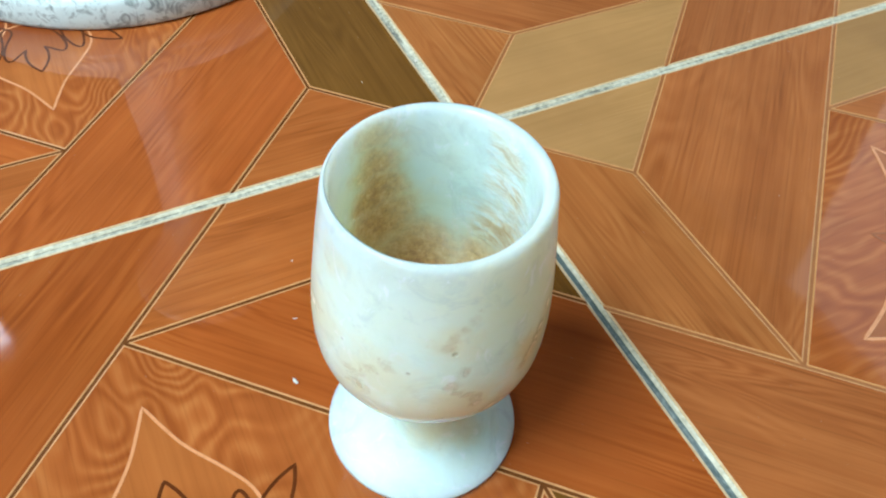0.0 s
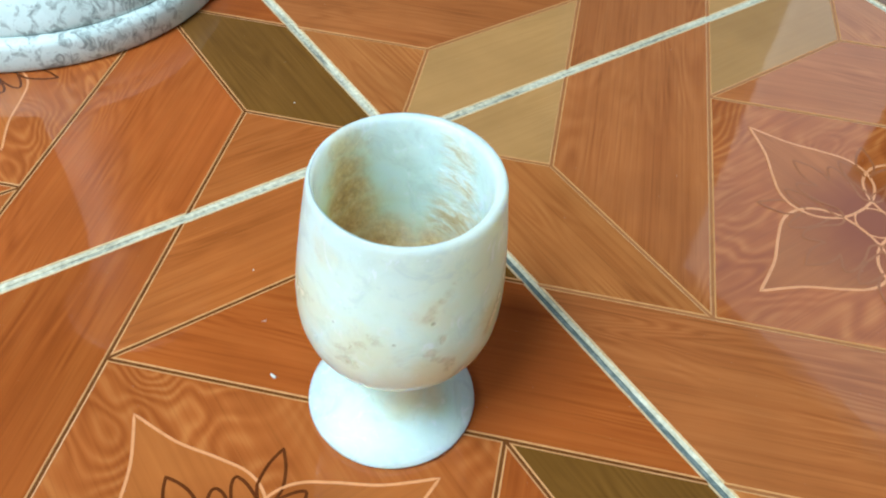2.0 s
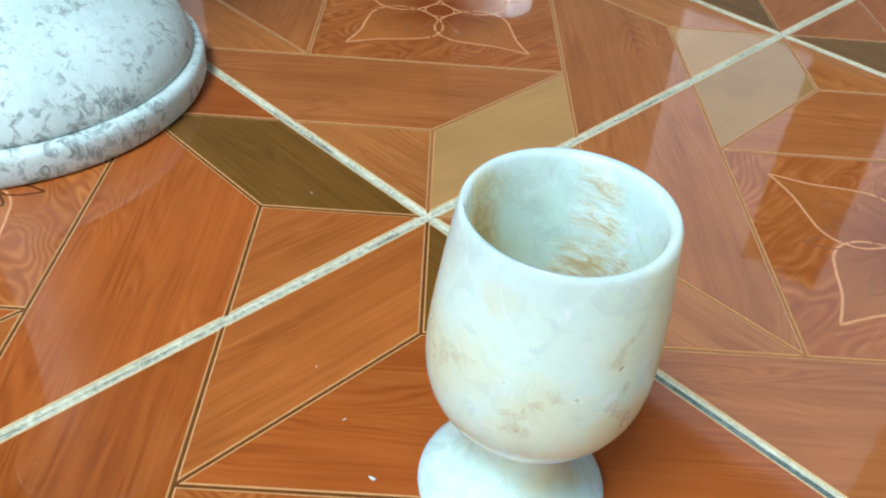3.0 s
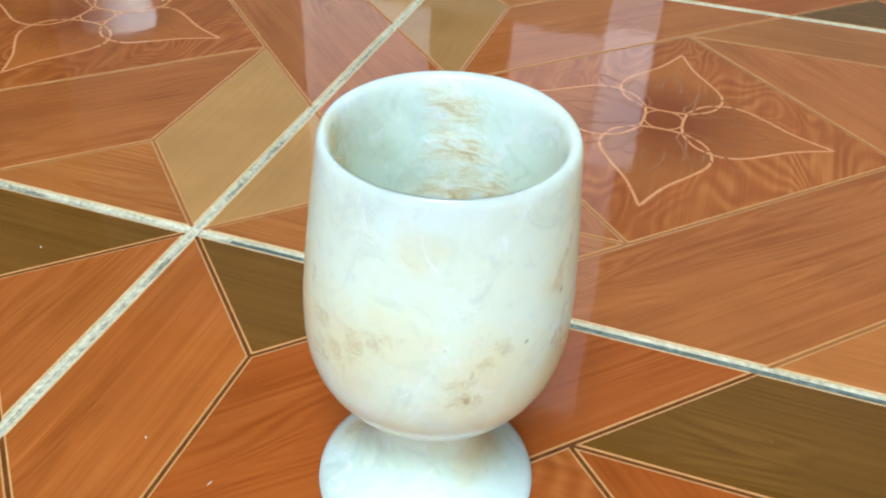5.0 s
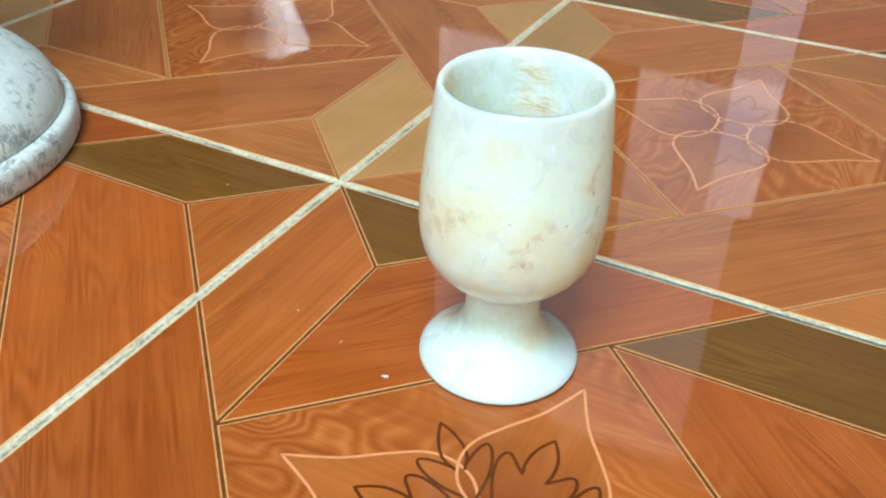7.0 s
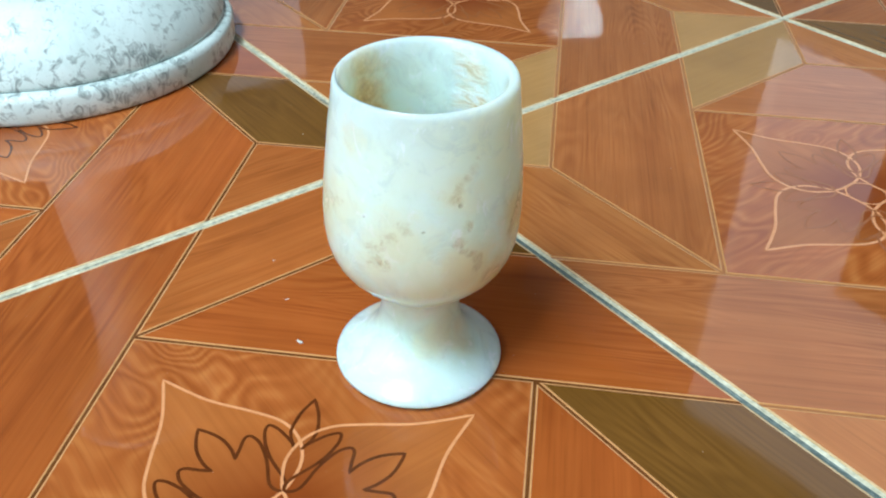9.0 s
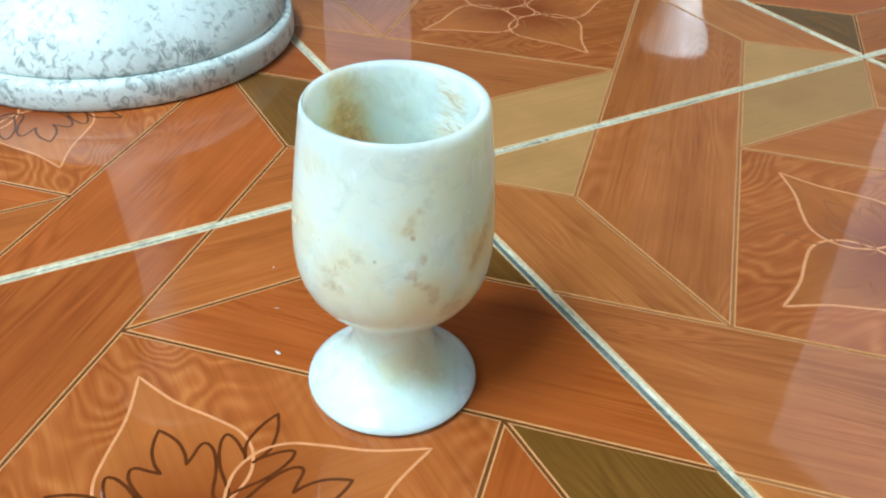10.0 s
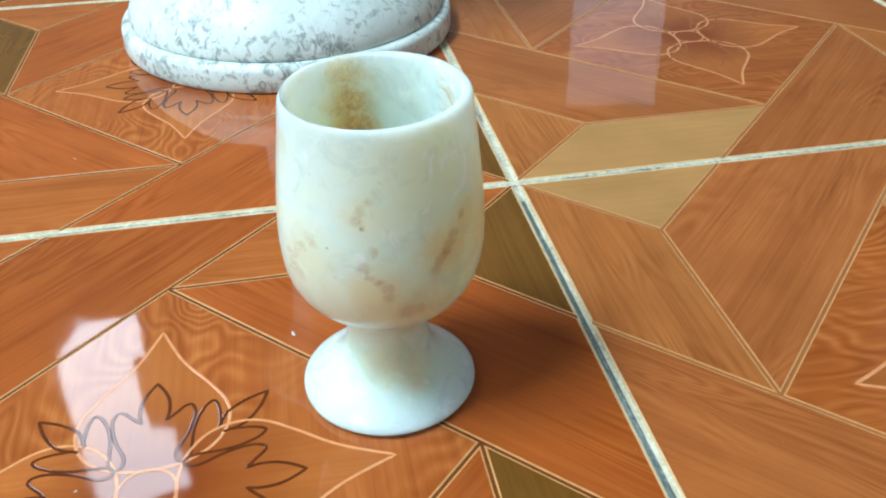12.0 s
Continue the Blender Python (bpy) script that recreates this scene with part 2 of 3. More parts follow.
def onyx_material(name, cream):
    n = Nodes(name, 0.22, Specular_IOR_Level=0.35, Subsurface_Weight=0.75, Subsurface_Scale=0.026)
    n.shader.inputs["Subsurface Radius"].default_value = (1.0, 0.86, 0.62)
    at = n.coords()
    # milky body: cloudy mint white with cream drifts, grey smoke and bright flakes
    cloud = n.noise(at, 34, 6, 0.60, 1.0)
    milky = n.ramp(cloud, (0.30, (0.575, 0.71, 0.635)), (0.44, (0.655, 0.815, 0.735)), (0.56, (0.685, 0.845, 0.785)), (0.72, (0.72, 0.82, 0.675)))
    drift = n.noise(at, 19, 3, 0.5, 0.5)
    milky = n.mix(n.math("MULTIPLY", n.ramp(drift, (0.42, 0.0), (0.66, 1.0)), cream), milky, (0.72, 0.775, 0.58))
    smoke = n.ramp(n.noise(at, 58, 6, 0.66, 1.4), (0.34, 0.45), (0.48, 0.0))
    milky = n.mix(smoke, milky, (0.49, 0.60, 0.56))
    flash = n.ramp(n.noise(n.coords((1, 1, 0.7)), 75, 5, 0.7, 1.8), (0.58, 0.0), (0.66, 0.8))
    milky = n.mix(flash, milky, (0.78, 0.87, 0.86))
    grit = n.noise(at, 330, 4, 0.7)
    # warm cream blooms
    bloom = stain(n, [(*around(az, z, 0.038), r, k) for az, z, r, k in (
        (-112, 0.090, 0.026, 0.60), (-134, 0.090, 0.022, 0.55), (-90, 0.098, 0.020, 0.50), (-82, 0.127, 0.010, 0.45), (-52, 0.090, 0.022, 0.55),
        (-58, 0.076, 0.018, 0.55), (-13, 0.078, 0.022, 0.70), (-15, 0.108, 0.013, 0.45), (8, 0.066, 0.024, 0.60), (28, 0.092, 0.018, 0.70),
        (45, 0.100, 0.014, 0.60), (-40, 0.074, 0.022, 0.50), (-53, 0.090, 0.012, 0.50), (70, 0.090, 0.028, 0.55), (-160, 0.078, 0.026, 0.55), (-85, 0.066, 0.018, 0.35))]
        + [(*around(168, 0.011, 0.028), 0.016, 0.7), (*around(-9, 0.025, 0.020), 0.016, 0.55), (*around(25, 0.020, 0.021), 0.014, 0.5)], at, 0.006)
    base = n.mix(bloom, milky, (0.72, 0.625, 0.395))
    # broken brown veins and crusts, as chains of small ragged blots
    chains = stain(n, [(*around(az, z, 0.0388), r, k) for az, z, r, k in (
        (-3, 0.127, 0.0030, 0.7), (-5, 0.123, 0.0024, 0.6), (-8, 0.1187, 0.0036, 0.5), (-12, 0.1155, 0.0036, 0.6), (-16, 0.1118, 0.0042, 0.8), (-18, 0.1085, 0.0042, 0.8),
        (-12, 0.0962, 0.0036, 0.7), (-15, 0.0910, 0.0040, 0.8), (-13, 0.0868, 0.0030, 0.8), (-8, 0.0838, 0.0030, 0.7), (-5, 0.0805, 0.0034, 0.8), (-4, 0.0770, 0.0034, 0.7),
        (7, 0.0690, 0.0060, 0.6), (13, 0.0690, 0.0046, 0.6), (34, 0.0975, 0.0034, 0.8), (31, 0.0945, 0.0036, 0.8), (28, 0.0915, 0.0036, 0.8), (24, 0.0888, 0.0040, 0.8),
        (21, 0.0858, 0.0040, 0.7), (41, 0.1030, 0.0026, 0.7))], at, 0.0022)
    crusts = stain(n, [(*around(az, z, 0.0388), r, k) for az, z, r, k in (
        (-127, 0.0836, 0.0070, 0.8), (-116, 0.0870, 0.0060, 0.7), (-107, 0.0936, 0.0070, 0.7), (-98, 0.0960, 0.0060, 0.7), (-91, 0.0985, 0.0055, 0.6), (-126, 0.0945, 0.0050, 0.6),
        (-132, 0.1046, 0.0036, 0.7), (-81, 0.1285, 0.0034, 0.5), (-83, 0.1245, 0.0034, 0.5), (-46, 0.0980, 0.0046, 0.6), (-53, 0.0920, 0.0050, 0.7), (-59, 0.0865, 0.0060, 0.8),
        (-59, 0.0800, 0.0050, 0.8), (-21, 0.1103, 0.0040, 0.6))] + [(*around(172, 0.0105, 0.029), 0.0075, 0.8), (*around(160, 0.0135, 0.025), 0.0050, 0.7)], at, 0.007)
    ragged = n.ramp(n.noise(at, 230, 4, 0.7, 0.8), (0.42, 0.10), (0.62, 1.0))
    vein = n.math("MAXIMUM", n.math("MULTIPLY", chains, n.math("ADD", n.math("MULTIPLY", ragged, 0.6), 0.4)), n.math("MULTIPLY", crusts, n.math("MULTIPLY", ragged, 0.8)))
    base = n.mix(n.math("MULTIPLY", vein, 0.85), base, (0.38, 0.24, 0.10))
    # the hollowed inside: a rust-brown band, brown floor and a chiselled patch
    patches = [
        (*around(-164, 0.134, 0.030), 0.011, 0.55), (*around(-165, 0.121, 0.031), 0.013, 0.8), (*around(-166, 0.108, 0.031), 0.015, 0.95), (*around(-168, 0.094, 0.030), 0.019, 1.0),
        (*around(92, 0.094, 0.030), 0.016, 0.9),
        (*around(165, 0.072, 0.026), 0.024, 1.0), (*around(110, 0.072, 0.026), 0.024, 0.9), (*around(0, 0.060, 0.004), 0.03, 0.8)]
    inside = stain(n, patches, at, 0.006)
    halo = stain(n, [(x, y, z, r * 1.25, 0.75 * k) for x, y, z, r, k in patches], at, 0.004)
    chisel = n.noise(n.coords((0.45, 0.45, 1.5)), 190, 3, 0.6, 0.8)
    brown = n.ramp(grit, (0.35, (0.34, 0.135, 0.028)), (0.52, (0.58, 0.32, 0.095)), (0.72, (0.78, 0.60, 0.34)))
    base = n.mix(halo, base, (0.72, 0.50, 0.215))
    base = n.mix(n.math("MULTIPLY", inside, 0.72), base, brown)
    carved = stain(n, [(*around(104, 0.131, 0.030), 0.013, 0.8), (*around(98, 0.116, 0.031), 0.016, 0.9), (*around(88, 0.104, 0.031), 0.018, 0.9),
                       (*around(110, 0.098, 0.030), 0.018, 0.9)], at, 0.007)
    flakes = n.ramp(chisel, (0.36, (0.62, 0.46, 0.26)), (0.47, (0.80, 0.74, 0.58)), (0.60, (0.86, 0.90, 0.86)))
    base = n.mix(carved, base, flakes)
    # a few dark pinholes
    pits = stain(n, [(*around(az, z, 0.0390), r, 1.0) for az, z, r in (
        (-36, 0.0963, 0.0011), (-55, 0.0806, 0.0012), (-57, 0.0800, 0.0010), (-16, 0.1060, 0.0014), (-14, 0.0885, 0.0012), (-60, 0.0800, 0.0016), (-130, 0.0838, 0.0015), (22, 0.1350, 0.0010), (-70, 0.0990, 0.0009))],
        at, 0.0004)
    base = n.mix(n.math("MULTIPLY", pits, 0.55), base, (0.30, 0.22, 0.13))
    n.colour(base)
    n.set(n.shader, "Roughness", n.ramp(n.math("ADD", n.math("MULTIPLY", inside, 0.6), n.math("MULTIPLY", vein, 0.5)), (0.0, 0.20), (1.0, 0.6)))
    rough_in = n.math("MULTIPLY", n.math("MAXIMUM", inside, n.math("MULTIPLY", carved, 1.5)), n.math("ADD", grit, chisel))
    n.bump(n.math("ADD", n.math("ADD", rough_in, n.math("MULTIPLY", vein, -0.5)), n.math("MULTIPLY", pits, -0.8)), 0.6, 0.0014)
    return n.mat


M["onyx"] = onyx_material("creamy_onyx", 0.75)
M["onyx_foot"] = onyx_material("white_onyx", 0.3)


def speckled_marble():
    n = Nodes("grey_speckled_marble", 0.42, Specular_IOR_Level=0.4)
    at = n.coords()
    cloud = n.noise(at, 20, 5, 0.65, 0.5)
    fleck = n.noise(n.coords((1, 1, 0.8)), 150, 5, 0.66, 0.9)
    patch = n.noise(at, 26, 3, 0.6, 0.8)
    base = n.ramp(cloud, (0.35, (0.56, 0.64, 0.62)), (0.6, (0.70, 0.78, 0.765)))
    thresh = n.math("ADD", n.math("MULTIPLY", patch, 0.45), n.math("MULTIPLY", fleck, 0.8))
    spots = n.ramp(thresh, (0.64, 0.0), (0.71, 0.5), (0.79, 0.9))
    base = n.mix(spots, base, (0.20, 0.235, 0.23))
    fine = n.ramp(n.noise(at, 260, 3, 0.6), (0.60, 0.0), (0.70, 0.35))
    base = n.mix(fine, base, (0.36, 0.38, 0.37))
    n.colour(base)
    n.bump(n.noise(at, 120, 4), 0.18, 0.0015)
    return n.mat


M["marble"] = speckled_marble()
M["white_marble"] = plain("white_marble", (0.66, 0.66, 0.64), (0.82, 0.82, 0.80), 18, 0.35)
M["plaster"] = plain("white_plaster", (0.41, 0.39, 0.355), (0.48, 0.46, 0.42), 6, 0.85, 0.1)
# plaster darkened so that the unseen west wall veils the glossy floor less
M["dark_plaster"] = plain("darkened_plaster", (0.14, 0.128, 0.108), (0.18, 0.165, 0.14), 6, 0.85, 0.1)
M["ceiling"] = plain("painted_ceiling", (0.12, 0.11, 0.10), (0.16, 0.15, 0.135), 5, 0.9)
M["frame"] = plain("brown_board", (0.10, 0.05, 0.025), (0.16, 0.08, 0.04), 40, 0.45)
M["earth"] = plain("pale_concrete", (0.30, 0.29, 0.27), (0.42, 0.41, 0.38), 3, 0.9)
M["chip"] = plain("stone_chip", (0.56, 0.50, 0.42), (0.72, 0.67, 0.58), 300, 0.5)


# ---- builders ----
def mesh_of(name, verts, faces, mats, index=None, smooth=False):
    me = bpy.data.meshes.new(name)
    me.from_pydata(verts, [], faces)
    for m in mats:
        me.materials.append(m)
    if index:
        for p, i in zip(me.polygons, index):
            p.material_index = i
    if smooth:
        for p in me.polygons:
            p.use_smooth = True
    me.update()
    return me


def part(name, me, parent=None, m=None, label=""):
    ob = new(name, me)
    if parent:
        ob.parent = parent
    if m is not None:
        ob.matrix_basis = m
    return tagged(ob, label)


def box_data(boxes):
    verts, faces = [], []
    for x0, y0, z0, x1, y1, z1 in boxes:
        b = len(verts)
        verts += [(x, y, z) for z in (z0, z1) for x, y in ((x0, y0), (x1, y0), (x1, y1), (x0, y1))]
        faces += [tuple(b + i for i in f) for f in ((3, 2, 1, 0), (4, 5, 6, 7), (0, 1, 5, 4), (1, 2, 6, 5), (2, 3, 7, 6), (3, 0, 4, 7))]
    return verts, faces


def boxes(name, items, mat, kind="structure", label="", category=""):
    ob = new(name, mesh_of(name, *box_data(items), [mat]))
    return tagged(ob, label, category, kind=kind)


def lathe(name, profile, mat, steps=96, lean=(0, 0), wob=0.0):
    """A turned body: (radius, height) from the base up, over the lip and down inside."""
    verts, faces = [], []
    for r, z, *shift in profile:
        dx, dy = shift or (0.0, 0.0)
        for i in range(steps):
            a = 2 * math.pi * i / steps
            rr = r * (1 + wob * noise.noise((math.cos(a) * 1.5, math.sin(a) * 1.5, z * 30)))
            verts.append((rr * math.cos(a) + z * lean[0] + dx, rr * math.sin(a) + z * lean[1] + dy, z))
    for k in range(len(profile) - 1):
        for i in range(steps):
            j = (i + 1) % steps
            faces.append((k * steps + i, k * steps + j, (k + 1) * steps + j, (k + 1) * steps + i))
    faces.append(tuple(reversed(range(steps))))
    last = (len(profile) - 1) * steps
    faces.append(tuple(last + i for i in range(steps)))
    return mesh_of(name, verts, faces, [mat], smooth=True)


def spline(points, per=8, closed=False):
    """A smooth line through points (Catmull-Rom)."""
    pts = [Vector((*p, 0)) for p in points]
    n = len(pts)
    out = []
    for i in range(n if closed else n - 1):
        g = (lambda k: pts[k % n]) if closed else (lambda k: pts[min(max(k, 0), n - 1)])
        a, b, c, d = g(i - 1), g(i), g(i + 1), g(i + 2)
        for s in range(per):
            t = s / per
            out.append(0.5 * ((2 * b) + (c - a) * t + (2 * a - 5 * b + 4 * c - d) * t * t + (3 * b - a - 3 * c + d) * t ** 3))
    if not closed:
        out.append(pts[-1])
    return out


def ribbon(lines, width, z, mat, name):
    """Thin raised lines, rounded across."""
    verts, faces = [], []
    for pts, closed in lines:
        n, b = len(pts), len(verts)
        for i, p in enumerate(pts):
            q = pts[(i + 1) % n] if closed or i < n - 1 else p
            o = pts[i - 1] if closed or i > 0 else p
            t = (q - o).normalized()
            s = Vector((-t.y, t.x, 0)) * width * 0.5
            for f, h in ((-1, 0.0), (-0.6, 0.00003), (0.6, 0.00003), (1, 0.0)):
                verts.append((p.x + s.x * f, p.y + s.y * f, z + h))
        for i in range(n if closed else n - 1):
            j = (i + 1) % n
            for k in range(3):
                faces.append((b + i * 4 + k, b + j * 4 + k, b + j * 4 + k + 1, b + i * 4 + k + 1))
    for i, f in enumerate(faces):
        u = [Vector(verts[k]) for k in f[:3]]
        if (u[1] - u[0]).cross(u[2] - u[0]).z < 0:
            faces[i] = tuple(reversed(f))
    return mesh_of(name, verts, faces, [mat])


# ---- the unseen room, added to shape the light and the floor's reflections ----
def room():
    x0, x1, y0, y1, h, w = -2.3, 2.4, -2.3, 2.4, 2.75, 0.15
    south = boxes("wall_south", [(x0 - w, y0 - w, 0, x1 + w, y0, 0.9)], M["plaster"])
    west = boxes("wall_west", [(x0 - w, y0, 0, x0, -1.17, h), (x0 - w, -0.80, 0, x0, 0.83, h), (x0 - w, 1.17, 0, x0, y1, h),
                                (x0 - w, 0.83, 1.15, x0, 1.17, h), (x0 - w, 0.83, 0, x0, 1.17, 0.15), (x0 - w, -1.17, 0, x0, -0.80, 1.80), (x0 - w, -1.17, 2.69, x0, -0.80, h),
                               (x0 - 0.03, -0.86, 2.02, x0, -0.80, 2.69)], M["dark_plaster"])
    # added wedges, with the last box above, trim the slit's mirrored light patch
    cut = []
    for x in (x0 - 0.03, x0):
        cut += [(x, y, z) for y, z in ((-1.17, 1.80), (-1.01, 1.80), (-1.13, 1.97), (-1.17, 2.02), (-1.17, 2.69), (-1.17, 2.22), (-1.135, 2.30), (-1.09, 2.69))]
    slant = mesh_of("slanted_board", cut, [(0, 1, 2, 3), (4, 5, 6, 7), (11, 10, 9, 8), (15, 14, 13, 12), (1, 9, 10, 2), (2, 10, 11, 3), (5, 13, 14, 6), (6, 14, 15, 7)], [M["dark_plaster"]])
    part("slanted_board", slant, west)
    north = boxes("wall_north", [(x0 - w, y1, 0, -1.22, y1 + w, h), (0.06, y1, 0, x1 + w, y1 + w, h), (-1.22, y1, 2.72, 0.06, y1 + w, h),
                                  (-1.22, y1, 0, -0.12, y1 + w, 0.90), (0.0, y1, 1.40, 0.06, y1 + w, 2.72)], M["plaster"])
    # added board stands in for an unidentified dark shape in the floor's reflection
    part("shutter", mesh_of("shutter", *box_data([(-0.70, y1 - 0.01, 0.90, -0.42, y1 + 0.025, 1.70)]), [M["frame"]]), north, label="dark board added for a dark shape mirrored in the floor")
    # the gap in this wall is added for the lamp aimed at the vase
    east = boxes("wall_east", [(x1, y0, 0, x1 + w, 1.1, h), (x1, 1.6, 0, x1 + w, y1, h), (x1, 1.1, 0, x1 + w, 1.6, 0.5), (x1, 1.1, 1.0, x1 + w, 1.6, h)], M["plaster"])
    for ob, text in ((south, "low white plaster wall, unseen, closing the added porch"), (west, "unseen plaster wall with a window slit, darkened to dim its reflection"),
                     (north, "white plaster wall with a bright doorway"), (east, "unseen white plaster wall, opening cut for the vase's fill lamp")):
        tagged(ob, text, "wall")
    # added ceiling keeps the sun out; its dark colour dims the mirrored veil
    boxes("ceiling", [(x0 - w, -1.05, h, x1 + w, y1 + w, h + 0.1)], M["ceiling"], label="unseen dull brown-grey ceiling added to block the sun", category="ceiling")
    boxes("ground", [(-60, -60, -0.30, 60, 60, -0.06)], M["earth"], label="pale concrete ground outside the porch", category="ground")


# ---- the tiled floor ----
L = 0.40
GAP = 0.0028


def offset(poly, dist):
    """The polygon with each edge moved inwards by its own distance."""
    n, lines = len(poly), []
    for i in range(n):
        a, b = Vector(poly[i]), Vector(poly[(i + 1) % n])
        t = (b - a).normalized()
        nrm = Vector((-t.y, t.x))
        lines.append((a + nrm * dist[i], t))
    out = []
    for i in range(n):
        (p, t), (q, u) = lines[i - 1], lines[i]
        s = (q - p).cross(u) / t.cross(u)
        out.append(p + t * s)
    return out


def piece_mesh(name, poly, grain, mats):
    """One inlay piece: wood top, pale bevelled rim, skirt. Its x axis is the grain."""
    if sum(poly[i - 1][0] * poly[i][1] - poly[i][0] * poly[i - 1][1] for i in range(len(poly))) < 0:
        poly = poly[::-1]
    border = [abs(abs(a[0]) - L / 2) < 1e-6 and abs(abs(b[0]) - L / 2) < 1e-6 and a[0] * b[0] > 0 or
              abs(abs(a[1]) - L / 2) < 1e-6 and abs(abs(b[1]) - L / 2) < 1e-6 and a[1] * b[1] > 0
              for a, b in zip(poly, poly[1:] + poly[:1])]
    outer = offset(poly, [GAP if e else 0.0008 for e in border])
    inner = offset(poly, [GAP + 0.0010 if e else 0.0016 for e in border])
    turn = Matrix.Rotation(-radians(grain), 2)
    n = len(poly)
    verts = [(*(turn @ p), -0.0018) for p in outer] + [(*(turn @ p), -0.00014) for p in outer] + [(*(turn @ p), 0.0) for p in inner]
    faces, index = [tuple(range(2 * n, 3 * n))], [0]
    for i in range(n):
        j = (i + 1) % n
        faces += [(i, j, n + j, n + i), (n + i, n + j, 2 * n + j, 2 * n + i)]
        index += [2 if border[i] else 1, 2 if border[i] else 1]
    return mesh_of(name, verts, faces, mats, index)


def tile_kit(pale):
    """The meshes of one tile and the turn of each: (name, mesh, turn)."""
    s = "_pale" if pale else ""
    orange, red, olive = M["orange" + s], M["red" + s], M["olive" + s]
    rims = [M["rim"], M["edge"]]
    rhomb = [(0, L / 3), (L / 6, L / 2), (L / 2, L / 2), (L / 3, L / 3)]
    tri = [(-L / 2, L / 2), (-L / 3, L / 3), (-L / 6, L / 2)]
    trap = [(-L / 3, 0), (-L / 3, L / 3), (-L / 6, L / 2), (L / 6, L / 2)]
    dia = [(0, L / 3), (-L / 3, 0), (0, -L / 3), (L / 3, 0)]
    kit = []
    rh = [piece_mesh("rhomb_inlay", rhomb, 0, [c, *rims]) for c in (olive, orange)]
    tr = [piece_mesh("corner_inlay", tri, 0, [c, *rims]) for c in (olive, orange)]
    tz = piece_mesh("long_inlay", trap, 45, [red, *rims])
    for k in range(4):
        kit += [("rhomb_inlay", rh[k % 2], 90 * k), ("corner_inlay", tr[k % 2], 90 * k), ("long_inlay", tz, 90 * k + 45)]
    kit.append(("centre_inlay", piece_mesh("centre_inlay", dia, 0, [M["centre"], *rims]), 0))
    mm = 0.001
    side = [(-98, 0), (-76, 10), (-59, 22), (-46, 30), (-34, 31.5), (-22, 26.5), (-14, 15.5), (-11.5, 5)]
    line = spline([(x * mm, y * mm) for x, y in side], 6)
    other = [Vector((p.x, -p.y, 0)) for p in reversed(line)]
    edge = line + spline([(-0.0115, 0.005), (-0.0113, -0.005)], 2)[1:-1] + other[:-1]
    flat = offset([(p.x, p.y) for p in edge][::-1], [0.0] * len(edge))
    petal = mesh_of("petal", [(p.x, p.y, 0.00006) for p in flat], [tuple(range(len(flat)))], [M["petal"]])
    heart = mesh_of("flower_disc", [(0.040 * math.cos(i * math.pi / 24), 0.040 * math.sin(i * math.pi / 24), 0.00003) for i in range(48)], [tuple(range(48))], [M["petal"]])
    kit.append(("flower_disc", heart, 0))
    outline = ribbon([(edge, True)], 0.0018 if pale else 0.0014, 0.00012, M["petal_line"], "petal_outline")
    strokes = [[(-62, 0), (-57, 3.2), (-51, 5.6), (-44, 6.2), (-38.5, 5.2)],
               [(-38.5, 5.2), (-42, 9), (-46, 13.2), (-45.5, 16), (-40, 17.2), (-30, 15), (-19, 10.3), (-13.5, 12.5), (-17, 16), (-30, 16.8), (-38, 18.6)],
               [(-38, 18.6), (-44, 21.5), (-46.5, 25), (-41, 27.3), (-31, 28)]]
    lobe = sum([spline([(x * mm, y * mm) for x, y in points], 5)[1 if k else 0:] for k, points in enumerate(strokes)], [])
    mirrored = [Vector((p.x, -p.y, 0)) for p in reversed(lobe)]
    leaf = spline([(-0.029, 0.027), (-0.038, 0.0305), (-0.0445, 0.039), (-0.048, 0.048)], 5)
    leaf_back = [Vector((-p.y, -p.x, 0)) for p in reversed(leaf)]
    flower = ribbon([(mirrored + lobe[1:], False), (leaf + leaf_back[1:], False)], 0.0015, 0.00014,
                    M["soft_line"] if pale else M["dark_line"], "drawn_flower")
    ring = ribbon([([Vector((0.0118 * math.cos(a), 0.0118 * math.sin(a), 0)) for a in [i * math.pi / 16 for i in range(32)]], True)],
                  0.0011, 0.00018, M["petal_line"], "ring_outline")
    for k in range(4):
        kit += [("petal", petal, 90 * k), ("petal_outline", outline, 90 * k), ("drawn_flower", flower, 90 * k)]
    kit.append(("ring_outline", ring, 0))
    h = L / 2 - GAP
    bed = mesh_of("tile", *box_data([(-h, -h, -0.009, h, h, -0.0003)]), [M["groove_pale"] if pale else M["groove"]])
    return bed, kit


def joined(bed, kit):
    """The whole tile as one mesh, for those out of the way."""
    verts, faces, index, mats = [], [], [], []
    for me, turn in [(bed, 0)] + [(m, a) for _, m, a in kit]:
        b, rot = len(verts), Matrix.Rotation(radians(turn), 3, "Z")
        verts += [tuple(rot @ v.co) for v in me.vertices]
        for p in me.polygons:
            faces.append(tuple(b + i for i in p.vertices))
            m = me.materials[p.material_index]
            if m not in mats:
                mats.append(m)
            index.append(mats.index(m))
    return mesh_of("tile", verts, faces, mats, index)


